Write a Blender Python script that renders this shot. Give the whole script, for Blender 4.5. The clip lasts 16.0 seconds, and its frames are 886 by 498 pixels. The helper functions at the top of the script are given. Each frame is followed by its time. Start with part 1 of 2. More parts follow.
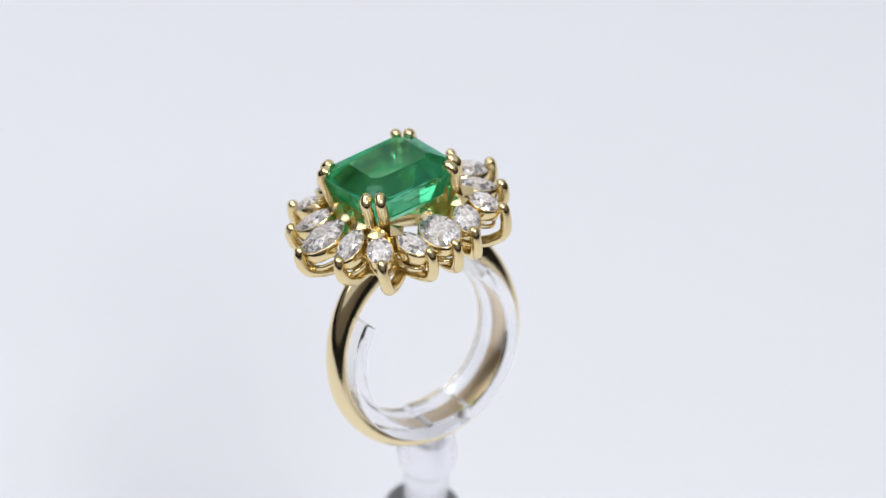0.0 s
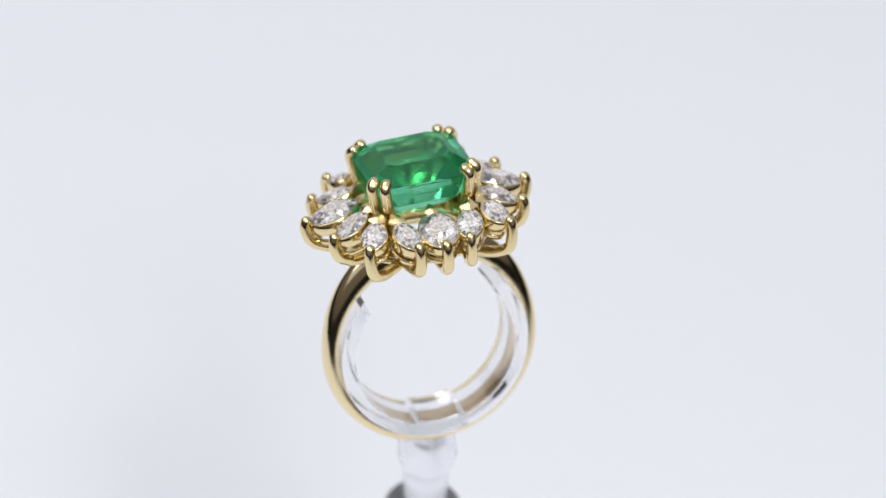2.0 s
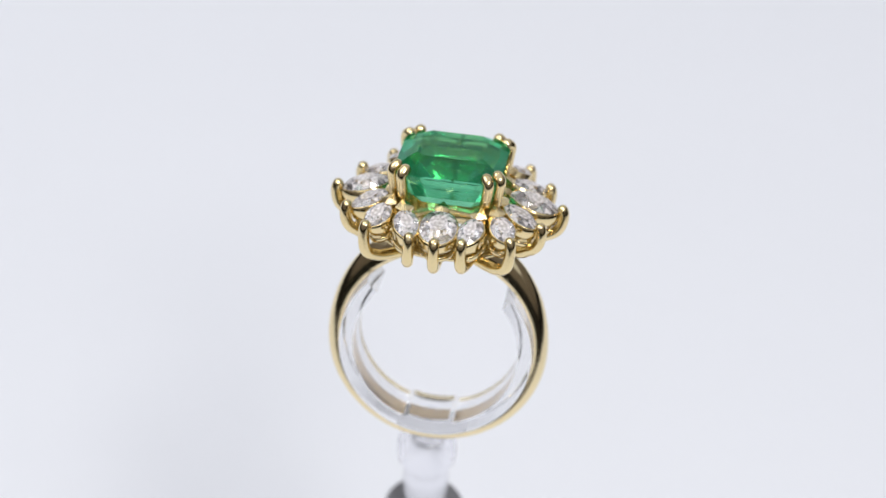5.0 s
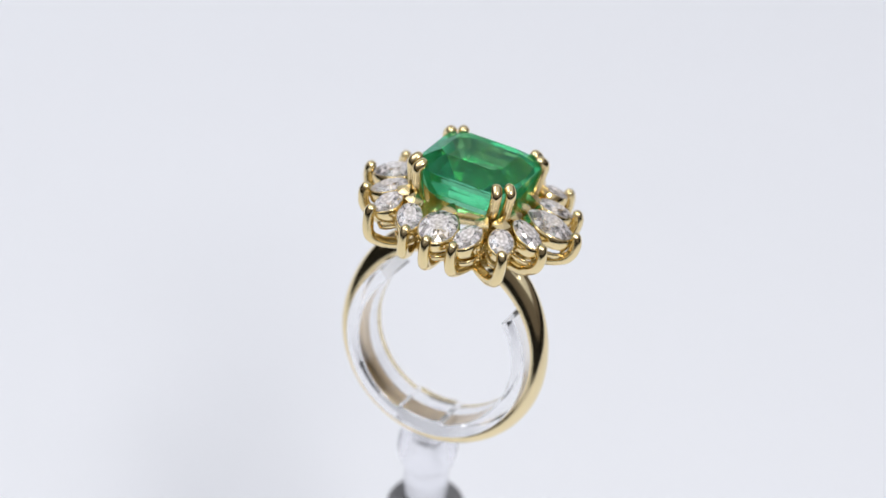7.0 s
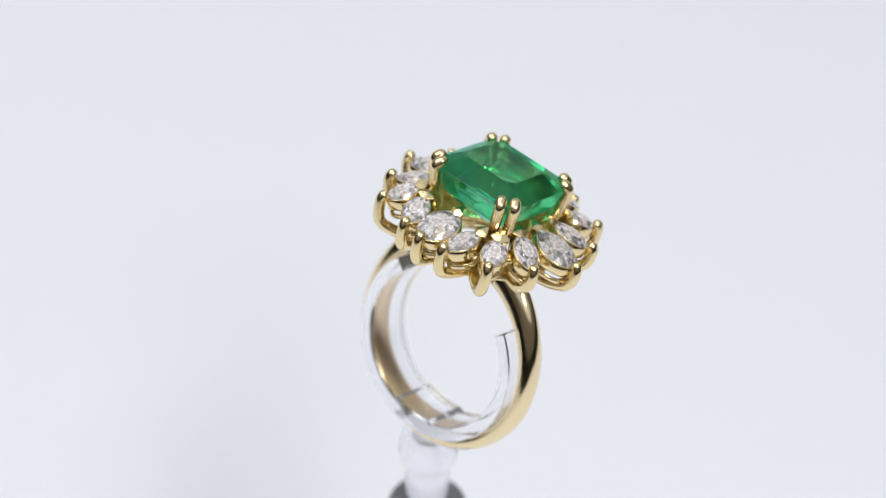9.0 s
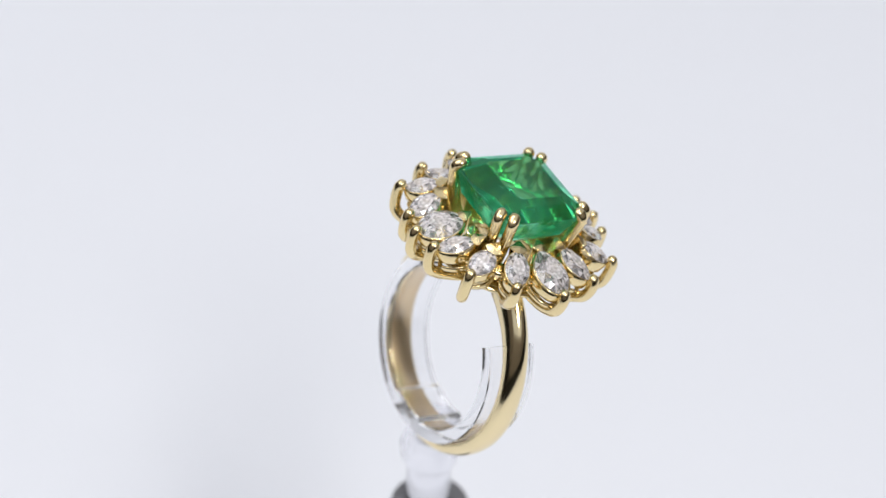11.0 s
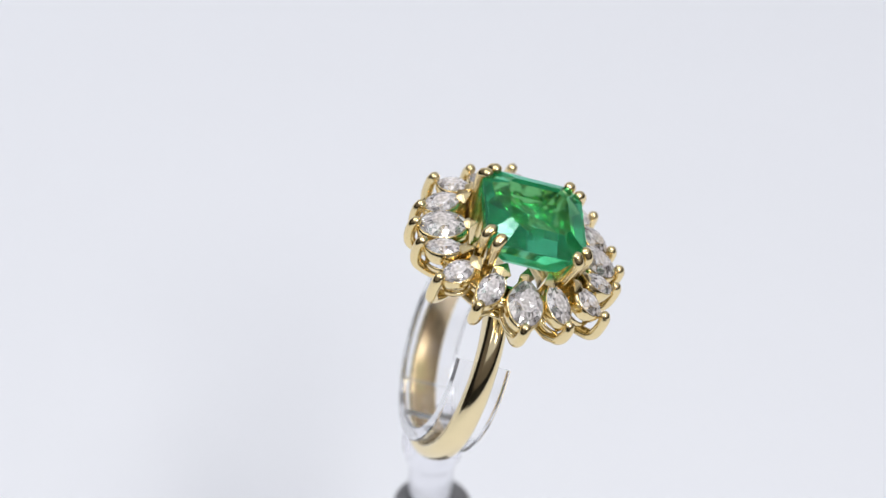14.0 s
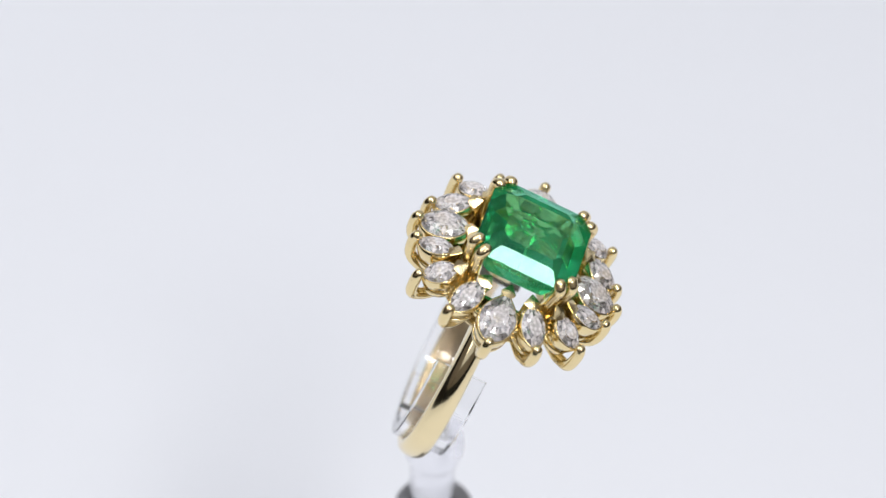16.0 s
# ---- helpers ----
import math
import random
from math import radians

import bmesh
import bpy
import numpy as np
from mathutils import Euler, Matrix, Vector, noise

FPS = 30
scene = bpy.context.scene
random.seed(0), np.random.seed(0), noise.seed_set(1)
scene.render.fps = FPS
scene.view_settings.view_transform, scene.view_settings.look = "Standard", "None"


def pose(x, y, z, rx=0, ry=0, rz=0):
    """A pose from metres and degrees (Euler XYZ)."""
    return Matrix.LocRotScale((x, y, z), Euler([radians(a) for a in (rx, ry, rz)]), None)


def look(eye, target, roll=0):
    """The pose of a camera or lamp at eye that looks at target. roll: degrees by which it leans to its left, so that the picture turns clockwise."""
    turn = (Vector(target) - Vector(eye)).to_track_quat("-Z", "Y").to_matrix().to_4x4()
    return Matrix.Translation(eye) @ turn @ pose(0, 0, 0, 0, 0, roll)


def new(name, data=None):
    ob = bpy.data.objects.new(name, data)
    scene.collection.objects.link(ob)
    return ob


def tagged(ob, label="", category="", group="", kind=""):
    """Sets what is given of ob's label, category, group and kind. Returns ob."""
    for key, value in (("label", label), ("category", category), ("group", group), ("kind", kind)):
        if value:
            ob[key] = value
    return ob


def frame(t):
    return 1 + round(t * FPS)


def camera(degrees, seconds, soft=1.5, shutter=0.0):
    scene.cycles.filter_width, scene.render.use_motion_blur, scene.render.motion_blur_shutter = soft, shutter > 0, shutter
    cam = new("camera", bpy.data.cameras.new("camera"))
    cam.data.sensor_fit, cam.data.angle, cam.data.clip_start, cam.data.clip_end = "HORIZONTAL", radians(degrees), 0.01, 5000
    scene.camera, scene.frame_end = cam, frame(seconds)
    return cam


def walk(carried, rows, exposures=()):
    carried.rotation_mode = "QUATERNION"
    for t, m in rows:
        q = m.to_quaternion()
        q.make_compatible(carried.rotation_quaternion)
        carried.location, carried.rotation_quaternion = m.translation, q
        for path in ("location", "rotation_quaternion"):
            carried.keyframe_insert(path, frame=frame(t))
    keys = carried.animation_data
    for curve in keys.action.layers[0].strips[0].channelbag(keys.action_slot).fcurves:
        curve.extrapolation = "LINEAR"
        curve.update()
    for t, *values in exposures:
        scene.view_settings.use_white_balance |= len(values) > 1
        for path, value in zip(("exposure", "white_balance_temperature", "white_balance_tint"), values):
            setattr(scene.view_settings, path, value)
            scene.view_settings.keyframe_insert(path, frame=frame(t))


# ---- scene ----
MM = 0.001


# ---- camera: a fixed tripod, looking down on a small turntable ----
cam = camera(19.24, 16.0, soft=1.3)
EYE = Vector((0.00001, -0.165855, 0.288074))
AIM = EYE + Vector((0.0, 0.7037032, -0.71049406)) * 0.236
walk(cam, [(0.0, look(EYE, AIM, 3.07)), (16.0, look(EYE, AIM, 3.07))], [(0.0, 0.0), (16.0, 0.0)])
cam.data.dof.use_dof = True
cam.data.dof.focus_distance = 0.2330
cam.data.dof.aperture_fstop = 20.0

# ---- light: white softboxes in a grey studio ----
world = bpy.data.worlds.new("studio_air")
scene.world = world
world.use_nodes = True
world.node_tree.nodes["Background"].inputs[0].default_value = (0.90, 0.92, 1.0, 1)
world.node_tree.nodes["Background"].inputs[1].default_value = 0.60


def softbox(name, eye, target, sx, sy, watts, colour):
    lamp = bpy.data.lights.new(name, "AREA")
    lamp.shape, lamp.size, lamp.size_y, lamp.energy, lamp.color = "RECTANGLE", sx, sy, watts, colour
    ob = new(name, lamp)
    ob.matrix_world = look(eye, target)
    return ob


softbox("softbox_top", (-0.54, -0.02, 0.91), (-0.13, 0.02, 0.1), 0.75, 0.65, 2.95, (0.95, 0.97, 1.0))
softbox("softbox_front", (0.12, -0.36, 0.58), (0, 0, 0.12), 0.12, 0.12, 0.85, (1.0, 0.99, 0.97))
softbox("softbox_key", (0.165, -0.287, 0.668), (0, 0, 0.12), 0.10, 0.10, 0.85, (1.0, 0.99, 0.97))

softbox("softbox_over", (0.0, 0.072, 0.668), (0, 0, 0.12), 0.046, 0.10, 0.34, (1.0, 0.97, 0.98))


# ---- materials ----
def material(name):
    m = bpy.data.materials.new(name)
    m.use_nodes = True
    return m, m.node_tree.nodes, m.node_tree.links


def principled(name, colour, rough, metal=0.0, vary=0.06, scale=900.0, bump=0.0, bump_scale=4000.0):
    m, nodes, links = material(name)
    b = nodes["Principled BSDF"]
    b.inputs["Metallic"].default_value = metal
    tex = nodes.new("ShaderNodeTexCoord")
    n = nodes.new("ShaderNodeTexNoise")
    n.inputs["Scale"].default_value, n.inputs["Detail"].default_value = scale, 5
    links.new(tex.outputs["Object"], n.inputs["Vector"])
    ramp = nodes.new("ShaderNodeMapRange")
    ramp.inputs["To Min"].default_value, ramp.inputs["To Max"].default_value = 1 - vary, 1 + vary
    links.new(n.outputs["Fac"], ramp.inputs["Value"])
    mul = nodes.new("ShaderNodeVectorMath")
    mul.operation = "SCALE"
    mul.inputs[0].default_value = colour
    links.new(ramp.outputs["Result"], mul.inputs["Scale"])
    links.new(mul.outputs["Vector"], b.inputs["Base Color"])
    rr = nodes.new("ShaderNodeMapRange")
    rr.inputs["To Min"].default_value, rr.inputs["To Max"].default_value = rough * 0.7, rough * 1.3
    links.new(n.outputs["Fac"], rr.inputs["Value"])
    links.new(rr.outputs["Result"], b.inputs["Roughness"])
    if bump:
        n2 = nodes.new("ShaderNodeTexNoise")
        n2.inputs["Scale"].default_value, n2.inputs["Detail"].default_value = bump_scale, 3
        links.new(tex.outputs["Object"], n2.inputs["Vector"])
        bp = nodes.new("ShaderNodeBump")
        bp.inputs["Strength"].default_value, bp.inputs["Distance"].default_value = bump, 0.00005
        links.new(n2.outputs["Fac"], bp.inputs["Height"])
        links.new(bp.outputs["Normal"], b.inputs["Normal"])
    return m


def glassy(name, colour, ior, rough, body=None, amount=0.0, cloud=0.0, cloud_scale=500.0, bright=False):
    """Clear stone: refracting glass, a little scatter in its body; bright paints facet sparkle."""
    m, nodes, links = material(name)
    nodes.remove(nodes["Principled BSDF"])
    out = nodes["Material Output"]
    g = nodes.new("ShaderNodeBsdfGlass")
    g.inputs["Color"].default_value = (*colour, 1)
    g.inputs["IOR"].default_value, g.inputs["Roughness"].default_value = ior, rough
    if not body:
        links.new(g.outputs[0], out.inputs["Surface"])
        return m
    d = nodes.new("ShaderNodeBsdfDiffuse" if bright else "ShaderNodeBsdfTranslucent")
    d.inputs["Color"].default_value = (*body, 1)
    mix = nodes.new("ShaderNodeMixShader")
    tex = nodes.new("ShaderNodeTexCoord")
    n = nodes.new("ShaderNodeTexNoise")
    n.inputs["Scale"].default_value, n.inputs["Detail"].default_value = cloud_scale, 6
    links.new(tex.outputs["Object"], n.inputs["Vector"])
    r = nodes.new("ShaderNodeMapRange")
    r.inputs["From Min"].default_value, r.inputs["From Max"].default_value = 0.4, 0.7
    r.inputs["To Min"].default_value, r.inputs["To Max"].default_value = amount, amount + cloud
    links.new(n.outputs["Fac"], r.inputs["Value"])
    if bright:
        # sparkle is painted: each facet gets its own random share of white
        geo, tint = nodes.new("ShaderNodeNewGeometry"), nodes.new("ShaderNodeMix")
        r.inputs["From Min"].default_value, r.inputs["From Max"].default_value = 0.0, 1.0
        blur = nodes.new("ShaderNodeMapRange")
        blur.inputs["From Min"].default_value, blur.inputs["From Max"].default_value = 0.38, 0.62
        links.new(n.outputs["Fac"], blur.inputs["Value"])
        both = nodes.new("ShaderNodeMath")
        both.operation = "MULTIPLY_ADD"
        both.inputs[1].default_value = 0.72
        half = nodes.new("ShaderNodeMath")
        half.operation = "MULTIPLY"
        half.inputs[1].default_value = 0.28
        links.new(blur.outputs["Result"], half.inputs[0])
        links.new(geo.outputs["Random Per Island"], both.inputs[0])
        links.new(half.outputs[0], both.inputs[2])
        links.new(both.outputs[0], r.inputs["Value"])
        tint.data_type = "RGBA"
        tint.inputs["A"].default_value, tint.inputs["B"].default_value = (1.0, 0.94, 0.87, 1), (0.99, 0.93, 0.98, 1)
        links.new(n.outputs["Fac"], tint.inputs["Factor"])
        links.new(tint.outputs["Result"], d.inputs["Color"])
    links.new(r.outputs["Result"], mix.inputs[0])
    links.new(g.outputs[0], mix.inputs[1])
    links.new(d.outputs[0], mix.inputs[2])
    links.new(mix.outputs[0], out.inputs["Surface"])
    return m


GOLD = principled("polished_yellow_gold", (0.89, 0.75, 0.46), 0.12, 1.0, 0.04, 700, 0.08, 2500)
SETTING_GOLD = principled("setting_gold", (0.86, 0.705, 0.39), 0.17, 1.0, 0.05, 900, 0.12, 3000)
SATIN_GOLD = principled("satin_gold", (0.90, 0.71, 0.45), 0.36, 1.0, 0.22, 220, 0.15, 6000)
EMERALD = glassy("emerald_green", (0.47, 0.92, 0.775), 1.62, 0.008, (0.10, 0.56, 0.40), 0.03, 0.12, 420)
EMERALD_BACK = glassy("emerald_pavilion", (0.50, 0.935, 0.715), 1.50, 0.12, (0.15, 0.76, 0.43), 0.17, 0.16, 420)
FISSURE = principled("dark_fissure", (0.015, 0.09, 0.05), 0.5, 0.0, 0.3, 3000)
VEIL = principled("pale_inclusion", (0.30, 0.62, 0.45), 0.4, 0.0, 0.2, 3000)
DIAMOND = glassy("diamond_painted_sparkle", (1.0, 1.0, 1.0), 2.3, 0.0, (0.97, 0.97, 0.98), -0.30, 1.10, 3000, True)


SOLID_ACRYLIC = glassy("solid_clear_acrylic", (0.975, 0.975, 0.99), 1.36, 0.16)
ACRYLIC = glassy("clear_acrylic", (0.997, 0.997, 1.0), 1.47, 0.0)
EDGE_ACRYLIC = glassy("scuffed_acrylic_edge", (0.997, 0.997, 1.0), 1.47, 0.06)
# white mixed in paints the light that clip ends and bridge steps lack
WHITENED_ACRYLIC = principled("whitened_acrylic_end", (0.96, 0.96, 0.98), 0.3, 0.0, 0.03, 500)
nodes, links = WHITENED_ACRYLIC.node_tree.nodes, WHITENED_ACRYLIC.node_tree.links
clear, blend = nodes.new("ShaderNodeBsdfTransparent"), nodes.new("ShaderNodeMixShader")
blend.inputs[0].default_value = 0.25
links.new(clear.outputs[0], blend.inputs[1])
links.new(nodes["Principled BSDF"].outputs[0], blend.inputs[2])
links.new(blend.outputs[0], nodes["Material Output"].inputs["Surface"])
POST = principled("dark_grey_post", (0.17, 0.17, 0.18), 0.5, 0.0, 0.1, 500)
PAPER = principled("white_backdrop_paper", (0.857, 0.87, 0.903), 0.65, 0.0, 0.012, 14, 0.1, 1800)
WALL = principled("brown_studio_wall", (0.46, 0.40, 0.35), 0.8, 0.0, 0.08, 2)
# black on the unseen floor and lower walls, coloured for the gold's dark stripe
REFLECTED_DARK = principled("painted_reflected_dark", (0.03, 0.027, 0.025), 0.8, 0.0, 0.2, 6)
TABLE = principled("dark_table", (0.035, 0.034, 0.034), 0.6, 0.0, 0.08, 12)


# ---- building helpers ----
def part(name, bm, mat, parent, label="", smooth=False):
    me = bpy.data.meshes.new(name)
    bmesh.ops.recalc_face_normals(bm, faces=bm.faces[:])
    bm.to_mesh(me)
    bm.free()
    me.materials.append(mat)
    if smooth:
        for f in me.polygons:
            f.use_smooth = True
    ob = new(name, me)
    ob.parent = parent
    if label:
        tagged(ob, label)
    return ob


def loft(bm, rings, closed=False, caps=True):
    """Skin a row of equal closed loops of points (in mm)."""
    vs = [[bm.verts.new(Vector(p) * MM) for p in r] for r in rings]
    n = len(vs[0])
    pairs = list(zip(vs, vs[1:])) + ([(vs[-1], vs[0])] if closed else [])
    for a, b in pairs:
        for i in range(n):
            bm.faces.new((a[i], a[(i + 1) % n], b[(i + 1) % n], b[i]))
    if caps and not closed:
        bm.faces.new(vs[0][::-1])
        bm.faces.new(vs[-1])
    return vs


def spline(points, steps=5):
    """A smooth row of points through the given ones."""
    p = [Vector(q) for q in points]
    p = [p[0] * 2 - p[1]] + p + [p[-1] * 2 - p[-2]]
    out = []
    for i in range(1, len(p) - 2):
        a, b, c, d = p[i - 1:i + 3]
        for k in range(steps):
            t = k / steps
            out.append(0.5 * ((2 * b) + (c - a) * t + (2 * a - 5 * b + 4 * c - d) * t * t + (3 * b - a - 3 * c + d) * t ** 3))
    out.append(p[-2])
    return out


def wire(bm, points, radius, sides=10, closed=False, steps=5):
    """A round wire along the points, with a rounded first end."""
    path = spline(points, steps) if not closed else [Vector(q) for q in points]
    n = len(path)
    rings, side = [], None
    for i, c in enumerate(path):
        a, b = (path[i - 1], path[(i + 1) % n]) if closed else (path[max(i - 1, 0)], path[min(i + 1, n - 1)])
        t = (b - a).normalized()
        if side is None:
            side = t.orthogonal().normalized()
        side = (side - t * side.dot(t)).normalized()
        up = t.cross(side)
        r = radius(i / (n - 1)) if callable(radius) else radius
        if i == 0 and not closed:
            for k in range(4):
                s = math.cos(math.radians(85 - 25 * k))
                e = math.sin(math.radians(85 - 25 * k))
                rings.append([c - t * e * r + (side * math.cos(q) + up * math.sin(q)) * r * s for q in (2 * math.pi * j / sides for j in range(sides))])
        rings.append([c + (side * math.cos(q) + up * math.sin(q)) * r for q in (2 * math.pi * j / sides for j in range(sides))])
    loft(bm, rings, closed)


def lathe(bm, profile, centre=(0, 0, 0), sides=40):
    loft(bm, [[(centre[0] + r * math.cos(a), centre[1] + r * math.sin(a), centre[2] + z) for a in (2 * math.pi * j / sides for j in range(sides))] for r, z in profile])


# ---- the studio: table, floor and walls are unseen, added for reflections in gold ----
def sheet(name, points, mat, thick, label, category):
    """A sheet swept across x, from a row of (y, z, half width)."""
    bm = bmesh.new()
    loft(bm, [[(-w, y, z), (w, y, z), (w, y, z - thick), (-w, y, z - thick)] for y, z, w in points])
    ob = part(name, bm, mat, None, smooth=False)
    return tagged(ob, label, category, kind="structure")


# below this height the unseen walls are blackened to darken reflections in the band
DARK_HEIGHT = 0.48


def studio():
    sheet("backdrop", [(-620, 0, 520), (120, 0, 520), (380, 0, 520), (450, 10, 520), (500, 38, 520), (530, 85, 520), (545, 330, 520)], PAPER, 1.5,
          "smooth white paper sweep behind and under the ring stand", "backdrop")
    sheet("table_top", [(-650, -2.5, 620), (820, -2.5, 620)], TABLE, 30.0, "unseen dark table top under the white paper", "table")
    bm = bmesh.new()
    bmesh.ops.create_grid(bm, x_segments=1, y_segments=1, size=2.4)
    ob = tagged(part("floor", bm, REFLECTED_DARK, None), "unseen floor, black for dark reflections", "floor", kind="structure")
    ob.location = (0, 0, -0.75)
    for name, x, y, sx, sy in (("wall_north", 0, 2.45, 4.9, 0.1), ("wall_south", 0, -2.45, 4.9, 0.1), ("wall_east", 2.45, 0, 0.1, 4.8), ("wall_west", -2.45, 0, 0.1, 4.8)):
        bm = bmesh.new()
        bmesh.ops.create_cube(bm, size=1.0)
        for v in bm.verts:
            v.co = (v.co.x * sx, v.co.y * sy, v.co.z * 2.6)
        bmesh.ops.bisect_plane(bm, geom=bm.verts[:] + bm.edges[:] + bm.faces[:], plane_co=(0, 0, DARK_HEIGHT - 0.55), plane_no=(0, 0, 1))
        ob = tagged(part(name, bm, WALL, None), "unseen brown wall, black below for dark reflections", "wall", kind="structure")
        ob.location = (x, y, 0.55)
        ob.data.materials.append(REFLECTED_DARK)
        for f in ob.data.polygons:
            if f.center.z < DARK_HEIGHT - 0.55:
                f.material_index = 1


# ---- the ring, in millimetres round its stone's girdle ----
SHANK_C = 0.0
SHANK_POSE = pose(-0.14 * MM, -0.52 * MM, -19.17 * MM, -1.2, 1.3, 0.37)


def outline(kind, length, width, n):
    """Girdle outline in the plane; the stone's inner end lies towards -x."""
    pts = []
    for j in range(n):
        a = 2 * math.pi * j / n
        x, y = math.cos(a), math.sin(a)
        if kind == "marquise":
            y = math.copysign(abs(y) ** 1.35, y) if abs(y) > 1e-9 else 0.0
        if kind == "pear":
            y *= 1.0 if x > 0 else (1 - 0.62 * x * x)
        pts.append((x * length / 2, y * width / 2))
    return pts


def gem(kind, length, width, n=14):
    bm = bmesh.new()
    base = outline(kind, length, width, n)
    half = outline(kind, length, width, 2 * n)[1::2]
    h = width

    def ring(pts, s, z):
        return [bm.verts.new(Vector((x * s, y * s, z * h)) * MM) for x, y in pts]
    table, star = ring(base, 0.50, 0.18), ring(half, 0.76, 0.12)
    g1, g2 = ring(base, 1.0, 0.015), ring(base, 1.0, -0.015)
    low = ring(half, 0.45, -0.26)
    cul = bm.verts.new(Vector((0, 0, -0.43 * h)) * MM)
    bm.faces.new(table)
    for i in range(n):
        j = (i + 1) % n
        bm.faces.new((table[i], table[j], star[i]))
        bm.faces.new((star[i], star[j], table[j]))
        bm.faces.new((star[i], g1[i], g1[j]))
        bm.faces.new((star[i], g1[j], star[j]))
        bm.faces.new((g1[i], g1[j], g2[j], g2[i]))
        bm.faces.new((g2[i], g2[j], low[i]))
        bm.faces.new((low[i], g2[j], low[j]))
        bm.faces.new((low[i], low[j], cul))
    return bm


def octagon(hx, hy, cut, z):
    return [(hx, hy - cut, z), (hx - cut, hy, z), (cut - hx, hy, z), (-hx, hy - cut, z), (-hx, cut - hy, z), (cut - hx, -hy, z), (hx - cut, -hy, z), (hx, cut - hy, z)]


def emerald_stone(parent):
    bm = bmesh.new()
    loft(bm, [octagon(3.00, 2.80, 0.70, 0.75), octagon(3.70, 3.45, 0.95, 0.36), octagon(4.90, 4.80, 1.40, -0.46), octagon(4.90, 4.80, 1.40, -0.56),
              octagon(4.22, 4.10, 1.45, -2.75), octagon(3.10, 2.70, 0.85, -3.95), octagon(1.30, 0.10, 0.04, -4.85)])
    stone = part("emerald", bm, EMERALD, parent, "bright green step-cut emerald with pale inclusions")
    stone.data.materials.append(EMERALD_BACK)
    for f in stone.data.polygons:
        if f.center.z < -0.6 * MM:
            f.material_index = 1
    # fine veils and flakes inside the stone
    bm = bmesh.new()
    rng = random.Random(5)
    for k in range(7):
        c = Vector((rng.uniform(-3.4, 3.4), rng.uniform(-3.2, 3.2), rng.uniform(-2.2, -0.5)))
        spin = Euler((rng.uniform(-0.5, 0.5), rng.uniform(-0.5, 0.5), rng.uniform(-0.4, 0.4))).to_matrix()
        a, b = rng.uniform(0.08, 0.40), rng.uniform(0.02, 0.08)
        n = 9
        rim = [bm.verts.new((c + spin @ Vector((a * math.cos(q) * rng.uniform(0.6, 1.1), b * math.sin(q) * rng.uniform(0.6, 1.1), 0))) * MM) for q in (2 * math.pi * j / n for j in range(n))]
        top, bot = bm.verts.new((c + spin @ Vector((0, 0, 0.02))) * MM), bm.verts.new((c - spin @ Vector((0, 0, 0.02))) * MM)
        for j in range(n):
            bm.faces.new((rim[j], rim[(j + 1) % n], top))
            bm.faces.new((rim[(j + 1) % n], rim[j], bot))
    for k in range(16):
        # pale specks along the fissures below the girdle
        c = Vector((rng.uniform(-1.8, 3.2), -4.42 + 0.2 * rng.random(), rng.uniform(-1.1, -0.72) if k % 3 else rng.uniform(-1.8, -1.5)))
        a, b = rng.uniform(0.05, 0.22), rng.uniform(0.02, 0.05)
        rim = [bm.verts.new((c + Vector((a * math.cos(q) * rng.uniform(0.5, 1.1), 0.02, b * math.sin(q) * rng.uniform(0.5, 1.1)))) * MM) for q in (2 * math.pi * j / 7 for j in range(7))]
        top, bot = bm.verts.new((c + Vector((0, 0.05, 0))) * MM), bm.verts.new((c - Vector((0, 0.03, 0))) * MM)
        for j in range(7):
            bm.faces.new((rim[j], rim[(j + 1) % 7], top))
            bm.faces.new((rim[(j + 1) % 7], rim[j], bot))
    tagged(part("inclusion", bm, VEIL, stone, "pale flakes inside the emerald"), kind="stuff")
    for x0, x1, y, z, tall in ((-1.9, 3.1, -4.58, -0.72, 0.055), (-1.1, 1.3, -4.28, -1.72, 0.05)):
        bm = bmesh.new()
        wave = [(x0 + (x1 - x0) * k / 14, y + rng.uniform(-0.05, 0.03), z + rng.uniform(-0.05, 0.05), tall * (rng.uniform(0.4, 1.2) if 0 < k < 14 else 0.15)) for k in range(15)]
        loft(bm, [[(x, q - 0.03, h + t), (x, q + 0.05, h + t), (x, q + 0.05, h - t), (x, q - 0.03, h - t)] for x, q, h, t in wave])
        part("fissure", bm, FISSURE, stone, "thin dark fissure under the girdle")


def shank(parent):
    bm = bmesh.new()
    rings = []
    for k in range(97):
        a = math.radians(-252 + (252 + 72) * k / 96)
        up = max(0.0, math.sin(a))
        low = max(0.0, -math.sin(a))
        thick = 1.27 + 1.65 * up ** 2.2
        w = 1.24 + 0.12 * low - 0.18 * up
        inner = 9.18 + 0.15 * up
        sect = []
        for q in range(13):
            b = math.pi * q / 12
            sect.append((inner + 0.35 + (thick - 0.35) * math.sin(b) ** 0.8, -w * math.cos(b)))
        sect += [(inner + 0.12, w * 0.97), (inner, w * 0.85), (inner, -w * 0.85), (inner + 0.12, -w * 0.97)]
        rings.append([(r * math.cos(a), y, SHANK_C + r * math.sin(a)) for r, y in sect])
    loft(bm, rings)
    ob = part("shank", bm, GOLD, parent, "polished yellow gold band, slightly domed", True)
    ob.data.materials.append(SATIN_GOLD)
    for f in ob.data.polygons:
        mid = f.center / MM
        if math.hypot(mid.x, mid.z) < 9.36 and abs(mid.y) < 0.6:
            f.material_index, f.use_smooth = 1, True
    ob.matrix_local = SHANK_POSE


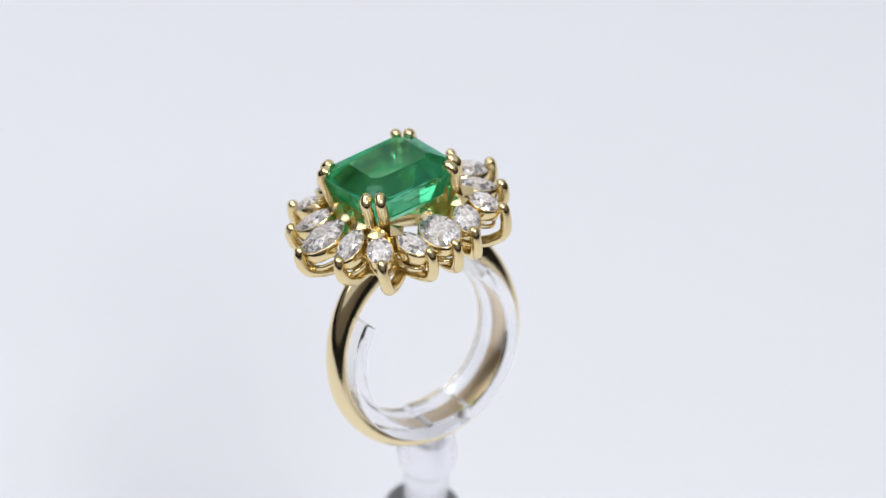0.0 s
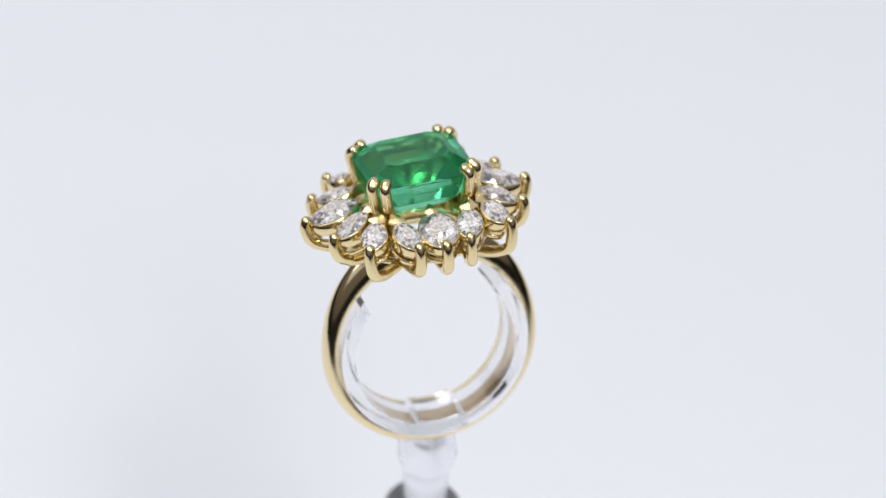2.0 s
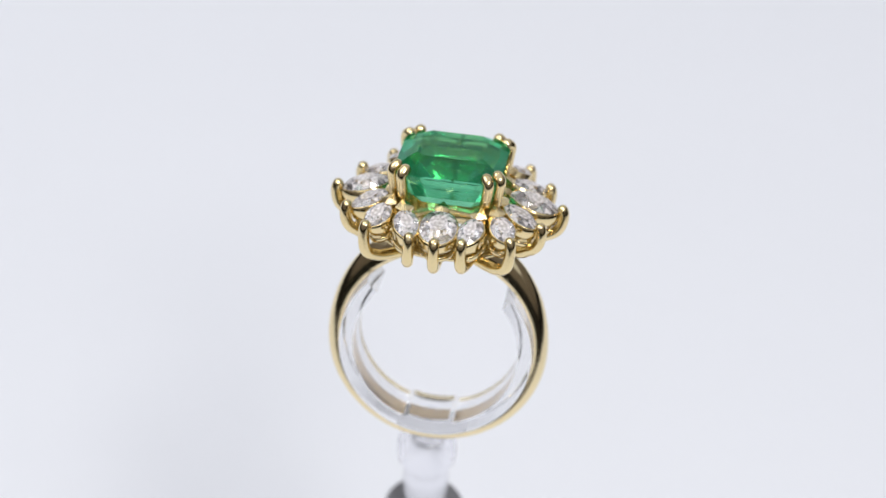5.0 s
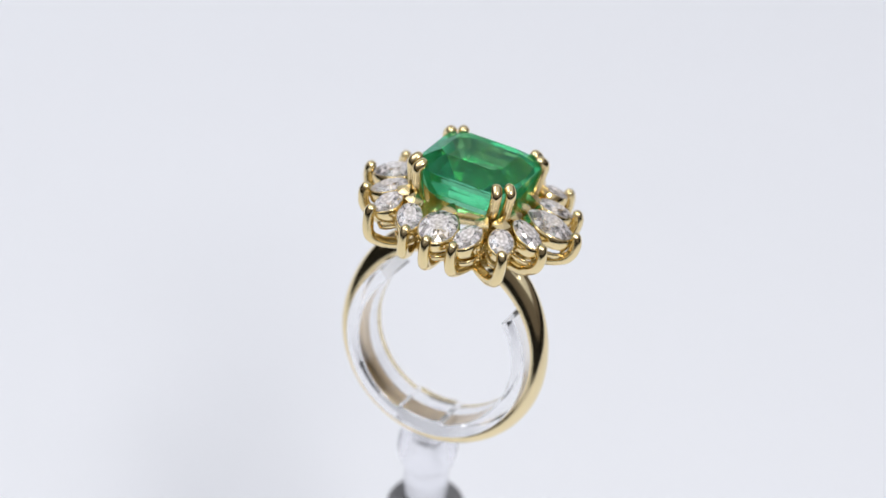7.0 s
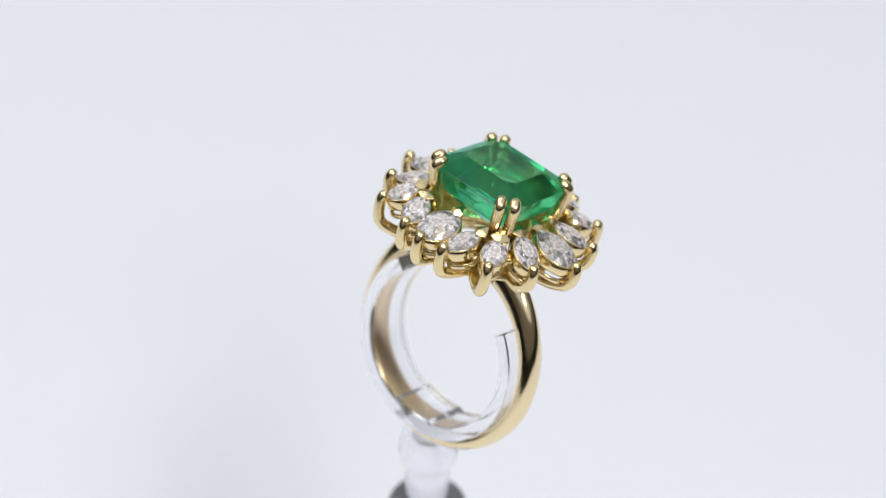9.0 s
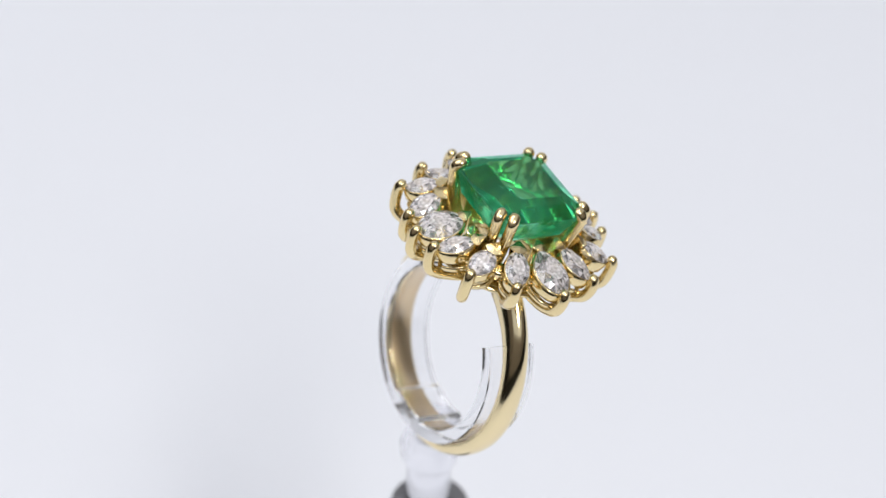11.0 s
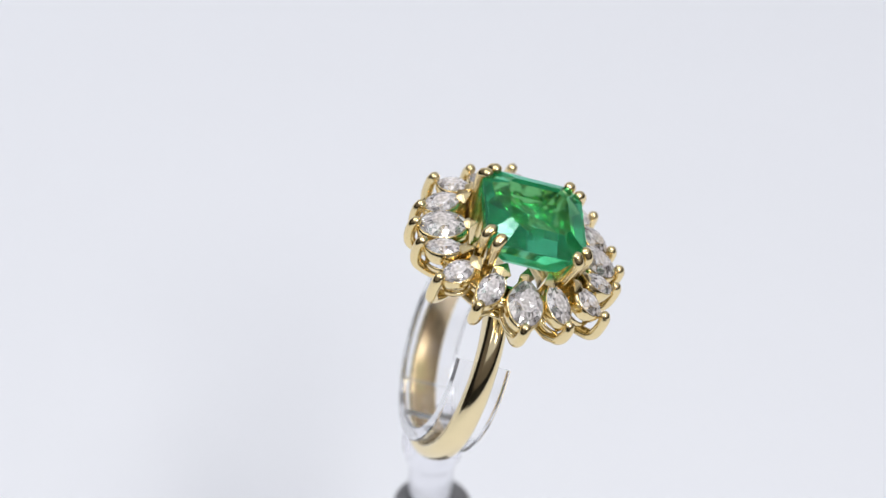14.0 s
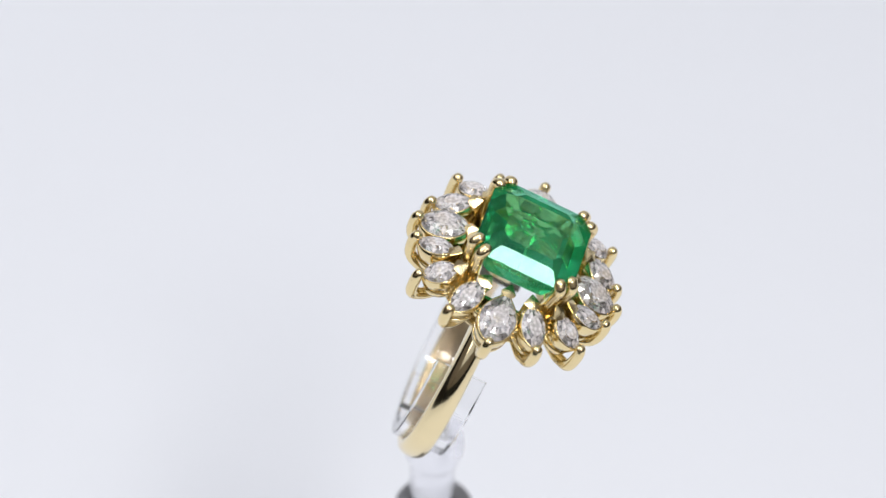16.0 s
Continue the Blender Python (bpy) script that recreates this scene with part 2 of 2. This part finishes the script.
def settle(inner, outer, z_in=-3.30, z_out=-4.65):
    """The pose of a side stone whose ends lie at two places of the plan."""
    a, b = Vector((*inner, z_in)), Vector((*outer, z_out))
    x = (b - a).normalized()
    y = Vector((0, 0, 1)).cross(x).normalized()
    m = Matrix((x, y, x.cross(y))).transposed().to_4x4()
    return Matrix.Translation((a + b) / 2 * MM) @ m, (b - a).length


def side_stone(parent, kind, inner, outer, width):
    m, length = settle(inner, outer)
    bm = bmesh.new()
    pts = outline(kind, length, width, 28)
    loft(bm, [[(x * s, y * s, z) for x, y in pts] for s, z in ((0.93, -0.12), (1.02, -0.01), (1.07, -0.06), (1.09, -0.65), (1.06, -1.22), (1.00, -1.30), (0.93, -1.22), (0.90, -0.4))], closed=True)
    cup = part("collet", bm, SETTING_GOLD, parent, smooth=True)
    cup.matrix_local = m
    stone = part("diamond", gem(kind, length * 0.98, width, 18 if kind != "marquise" else 14), DIAMOND, cup, {"oval": "clear oval diamond", "pear": "clear pear-cut diamond", "marquise": "clear marquise diamond"}[kind])
    facets = bmesh.new()
    facets.from_mesh(stone.data)
    bmesh.ops.split_edges(facets, edges=facets.edges[:])
    facets.to_mesh(stone.data)
    facets.free()
    # a second loop below the collet carries it on the prong
    bm = bmesh.new()
    loft(bm, [[(x * s, y * s, z) for x, y in pts] for s, z in ((0.98, -1.72), (1.04, -1.75), (1.05, -2.0), (1.02, -2.26), (0.95, -2.3), (0.88, -2.2), (0.88, -1.8))], closed=True)
    part("gallery_loop", bm, SETTING_GOLD, cup, smooth=True)
    # inner claw: a ridged triangle over the stone's inner tip
    bm = bmesh.new()
    x0 = -length / 2
    big = 0.92 if kind == "marquise" else 0.75
    v = [bm.verts.new(Vector(q) * MM) for q in ((x0 + 0.55, 0, 0.16), (x0 - 0.15, big, 0.14), (x0 - 1.10, 0, 0.30), (x0 - 0.15, -big, 0.14), (x0 - 0.22, 0, 0.38), (x0 - 0.25, 0, -3.4))]
    for k in range(4):
        bm.faces.new((v[k], v[(k + 1) % 4], v[4]))
        bm.faces.new((v[(k + 1) % 4], v[k], v[5]))
    bmesh.ops.bevel(bm, geom=bm.edges[:], offset=0.07 * MM, segments=2, affect="EDGES")
    part("inner_claw", bm, SETTING_GOLD, cup)


def outer_prong(parent, tip, inner, drop=0.0, sag=0.0):
    """A strong claw at the stone's outer end that turns under the stone towards the basket."""
    a, b = Vector((*tip, 0)), Vector((*inner, 0))
    d = (b - a).normalized()
    run = (b - a).length

    def at(along, z):
        q = a + d * along
        return (q.x, q.y, z)
    bm = bmesh.new()
    wire(bm, [at(0.08, -4.42), at(-0.05, -4.85), at(-0.02, -5.5 - drop / 2), at(0.16, -6.2 - drop), at(0.55, -6.75 - drop), at(1.2, -7.05 - drop - sag * 0.3), at(run * 0.5, -7.25 - drop - sag), (b.x, b.y, -7.45 - drop * 0.8 - sag), (b.x * 0.72, b.y * 0.72, -7.75 - drop / 2)],
         lambda t: 0.50 + 0.04 * min(1.0, t * 2), 12, steps=8)
    part("prong", bm, SETTING_GOLD, parent, smooth=True)


def centre_prong(parent, x, y):
    bm = bmesh.new()
    wire(bm, [(x * 0.97, y * 0.97, -0.12), (x * 1.035, y * 1.035, -0.5), (x * 1.02, y * 1.02, -1.4), (x * 0.95, y * 0.95, -3.4), (x * 0.84, y * 0.84, -5.6), (x * 0.74, y * 0.74, -8.6)],
         lambda t: 0.55 - 0.03 * min(1, t * 5), 12)
    part("claw", bm, SETTING_GOLD, parent, smooth=True)


def cluster(parent):
    side = [("oval", (0, 5.45), (0, 9.55), 3.4), ("marquise", (3.35, 5.95), (2.45, 9.05), 2.3), ("marquise", (-3.35, 5.95), (-2.45, 9.05), 2.3)]
    ends = [("pear", (5.35, 0), (10.1, 0), 3.3), ("marquise", (5.3, 2.4), (8.6, 4.05), 2.3), ("marquise", (5.3, -2.4), (8.6, -4.05), 2.3)]
    tips_side, tips_end = [(0, 9.95), (2.36, 9.40), (-2.36, 9.40)], [(10.55, 0), (8.95, 4.28), (8.95, -4.28)]
    for s in (-1, 1):
        for kind, a, b, w in side:
            side_stone(parent, kind, (a[0], s * a[1]), (b[0], s * b[1]), w)
        for kind, a, b, w in ends:
            side_stone(parent, kind, (s * a[0], a[1]), (s * b[0], b[1]), w)
        for x, y in tips_side:
            outer_prong(parent, (x, s * y), (x * 1.2, s * 5.4), 0.3)
        for x, y in tips_end:
            outer_prong(parent, (s * x, y), (s * 5.3, y * 0.56), -0.1, 0.4)
        for q in (-1, 1):
            side_stone(parent, "marquise", (s * 5.0, q * 5.0), (s * 6.35, q * 7.55), 2.3)
            outer_prong(parent, (s * 6.60, q * 7.92), (s * 3.5, q * 5.1), 0.55, 0.08)
            centre_prong(parent, s * 4.72, q * 3.70)
            centre_prong(parent, s * 3.80, q * 4.62)
    bm = bmesh.new()
    band = lambda k, z: [(k * 1.05 * math.cos(a), k * math.sin(a), z) for a in (2 * math.pi * j / 64 for j in range(64))]
    loft(bm, [band(7.2, -5.1), band(6.8, -6.0), band(5.8, -7.0), band(4.5, -8.0), band(4.0, -8.9), band(3.5, -8.8), band(4.2, -7.7), band(5.5, -6.7), band(6.5, -5.8), band(6.9, -5.0)], closed=True)
    part("basket", bm, SETTING_GOLD, parent, smooth=True)
    bm = bmesh.new()
    loft(bm, [band(6.3, -7.45), band(6.4, -7.7), band(6.2, -7.95), band(3.9, -8.1), band(3.8, -7.8), band(3.9, -7.5)], closed=True)
    part("base_plate", bm, SETTING_GOLD, parent, smooth=True)
    bm = bmesh.new()
    loft(bm, [octagon(5.35, 5.25, 1.7, -4.9), octagon(5.20, 5.10, 1.6, -5.6), octagon(4.50, 4.40, 1.3, -7.6), octagon(4.15, 4.05, 1.2, -7.6), octagon(4.85, 4.75, 1.5, -5.6), octagon(5.00, 4.90, 1.6, -4.9)], closed=True)
    part("inner_basket", bm, SETTING_GOLD, parent)
    bm = bmesh.new()
    wire(bm, [(6.5 * math.cos(a), 6.1 * math.sin(a), -5.6) for a in (2 * math.pi * j / 64 for j in range(64))], 0.42, 10, closed=True)
    part("upper_rail", bm, SETTING_GOLD, parent, smooth=True)


def jewel():
    ring = tagged(new("ring"), "yellow gold ring with a square green emerald and sixteen diamonds", "ring")
    shank(ring)
    emerald_stone(ring)
    cluster(ring)
    return ring


# ---- the clear stand ----
def holder():
    stand = tagged(new("ring_stand"), "clear acrylic ring clip on a stem with a dark round base", "ring stand")
    clip_pose = RING_HOME @ SHANK_POSE
    bm = bmesh.new()
    rings = []
    for k in range(161):
        a = math.radians(-221 + 262 * k / 160)
        # a small raised bridge at the bottom of the clip
        bore = 7.80 - 0.34 * min(1.0, max(0.0, (2.45 - abs(8 * math.cos(a))) / 0.4)) * (math.sin(a) < 0)
        sect = [(9.02, -2.30), (9.12, -2.20), (9.12, 2.58), (9.02, 2.68), (bore + 0.12, 2.68), (bore, 2.56), (bore, -2.18), (bore + 0.12, -2.30)]
        rings.append([(r * math.cos(a), y, SHANK_C + r * math.sin(a)) for r, y in sect])
    loft(bm, rings)
    clip = part("clip", bm, ACRYLIC, stand, "clear acrylic open band inside the ring")
    clip.data.materials.append(EDGE_ACRYLIC)
    clip.data.materials.append(WHITENED_ACRYLIC)
    for f in clip.data.polygons:
        reach = math.hypot(f.center.x, f.center.z) / MM
        if len(f.vertices) > 4 or 7.48 < reach < 7.78 and abs(f.normal.y) < 0.3:
            f.material_index = 2
        elif abs(f.normal.y) > 0.3 or reach < 7.5:
            f.material_index = 1
    clip.matrix_local = clip_pose
    bm = bmesh.new()
    lathe(bm, [(1.5, 95.5), (2.3, 95.0), (2.85, 93.9), (2.95, 92.8), (2.75, 91.6), (2.35, 90.8), (2.2, 90.0), (2.2, 83.0)], (-0.5, 0.0, 0), 24)
    rng = random.Random(3)
    for v in bm.verts:
        if v.co.z > 90.5 * MM:
            v.co += Vector((rng.uniform(-1, 1), rng.uniform(-1, 1), rng.uniform(-1, 1))) * 0.07 * MM
    part("stem", bm, SOLID_ACRYLIC, stand, "clear acrylic stem with an uneven collar", True)
    bm = bmesh.new()
    lathe(bm, [(2.25, 83.6), (3.7, 83.6), (3.95, 83.4), (4.0, 83.0), (4.0, 1.5), (3.8, 0.0)], (-0.6, 0.3, 0))
    part("base_post", bm, POST, stand, "dark grey round base")
    return stand


# The ring's place on the turntable at the moment it faces the camera.
RING_HOME = Matrix(((0.99391, -0.09398, -0.05752, -1.4293 * MM), (0.10723, 0.94514, 0.30858, 8.1695 * MM), (0.02537, -0.31287, 0.94946, 124.7577 * MM), (0, 0, 0, 1)))


def motions():
    turn, times = 8.7453, [0.5 * k for k in range(33)]
    walk(the_ring, [(t, pose(0, 0, 0, 0, 0, -turn * (t - 3.5)) @ RING_HOME) for t in times])
    walk(the_stand, [(t, pose(0, 0, 0, 0, 0, -turn * (t - 3.5))) for t in times])


studio()
the_ring = jewel()
the_stand = holder()
motions()
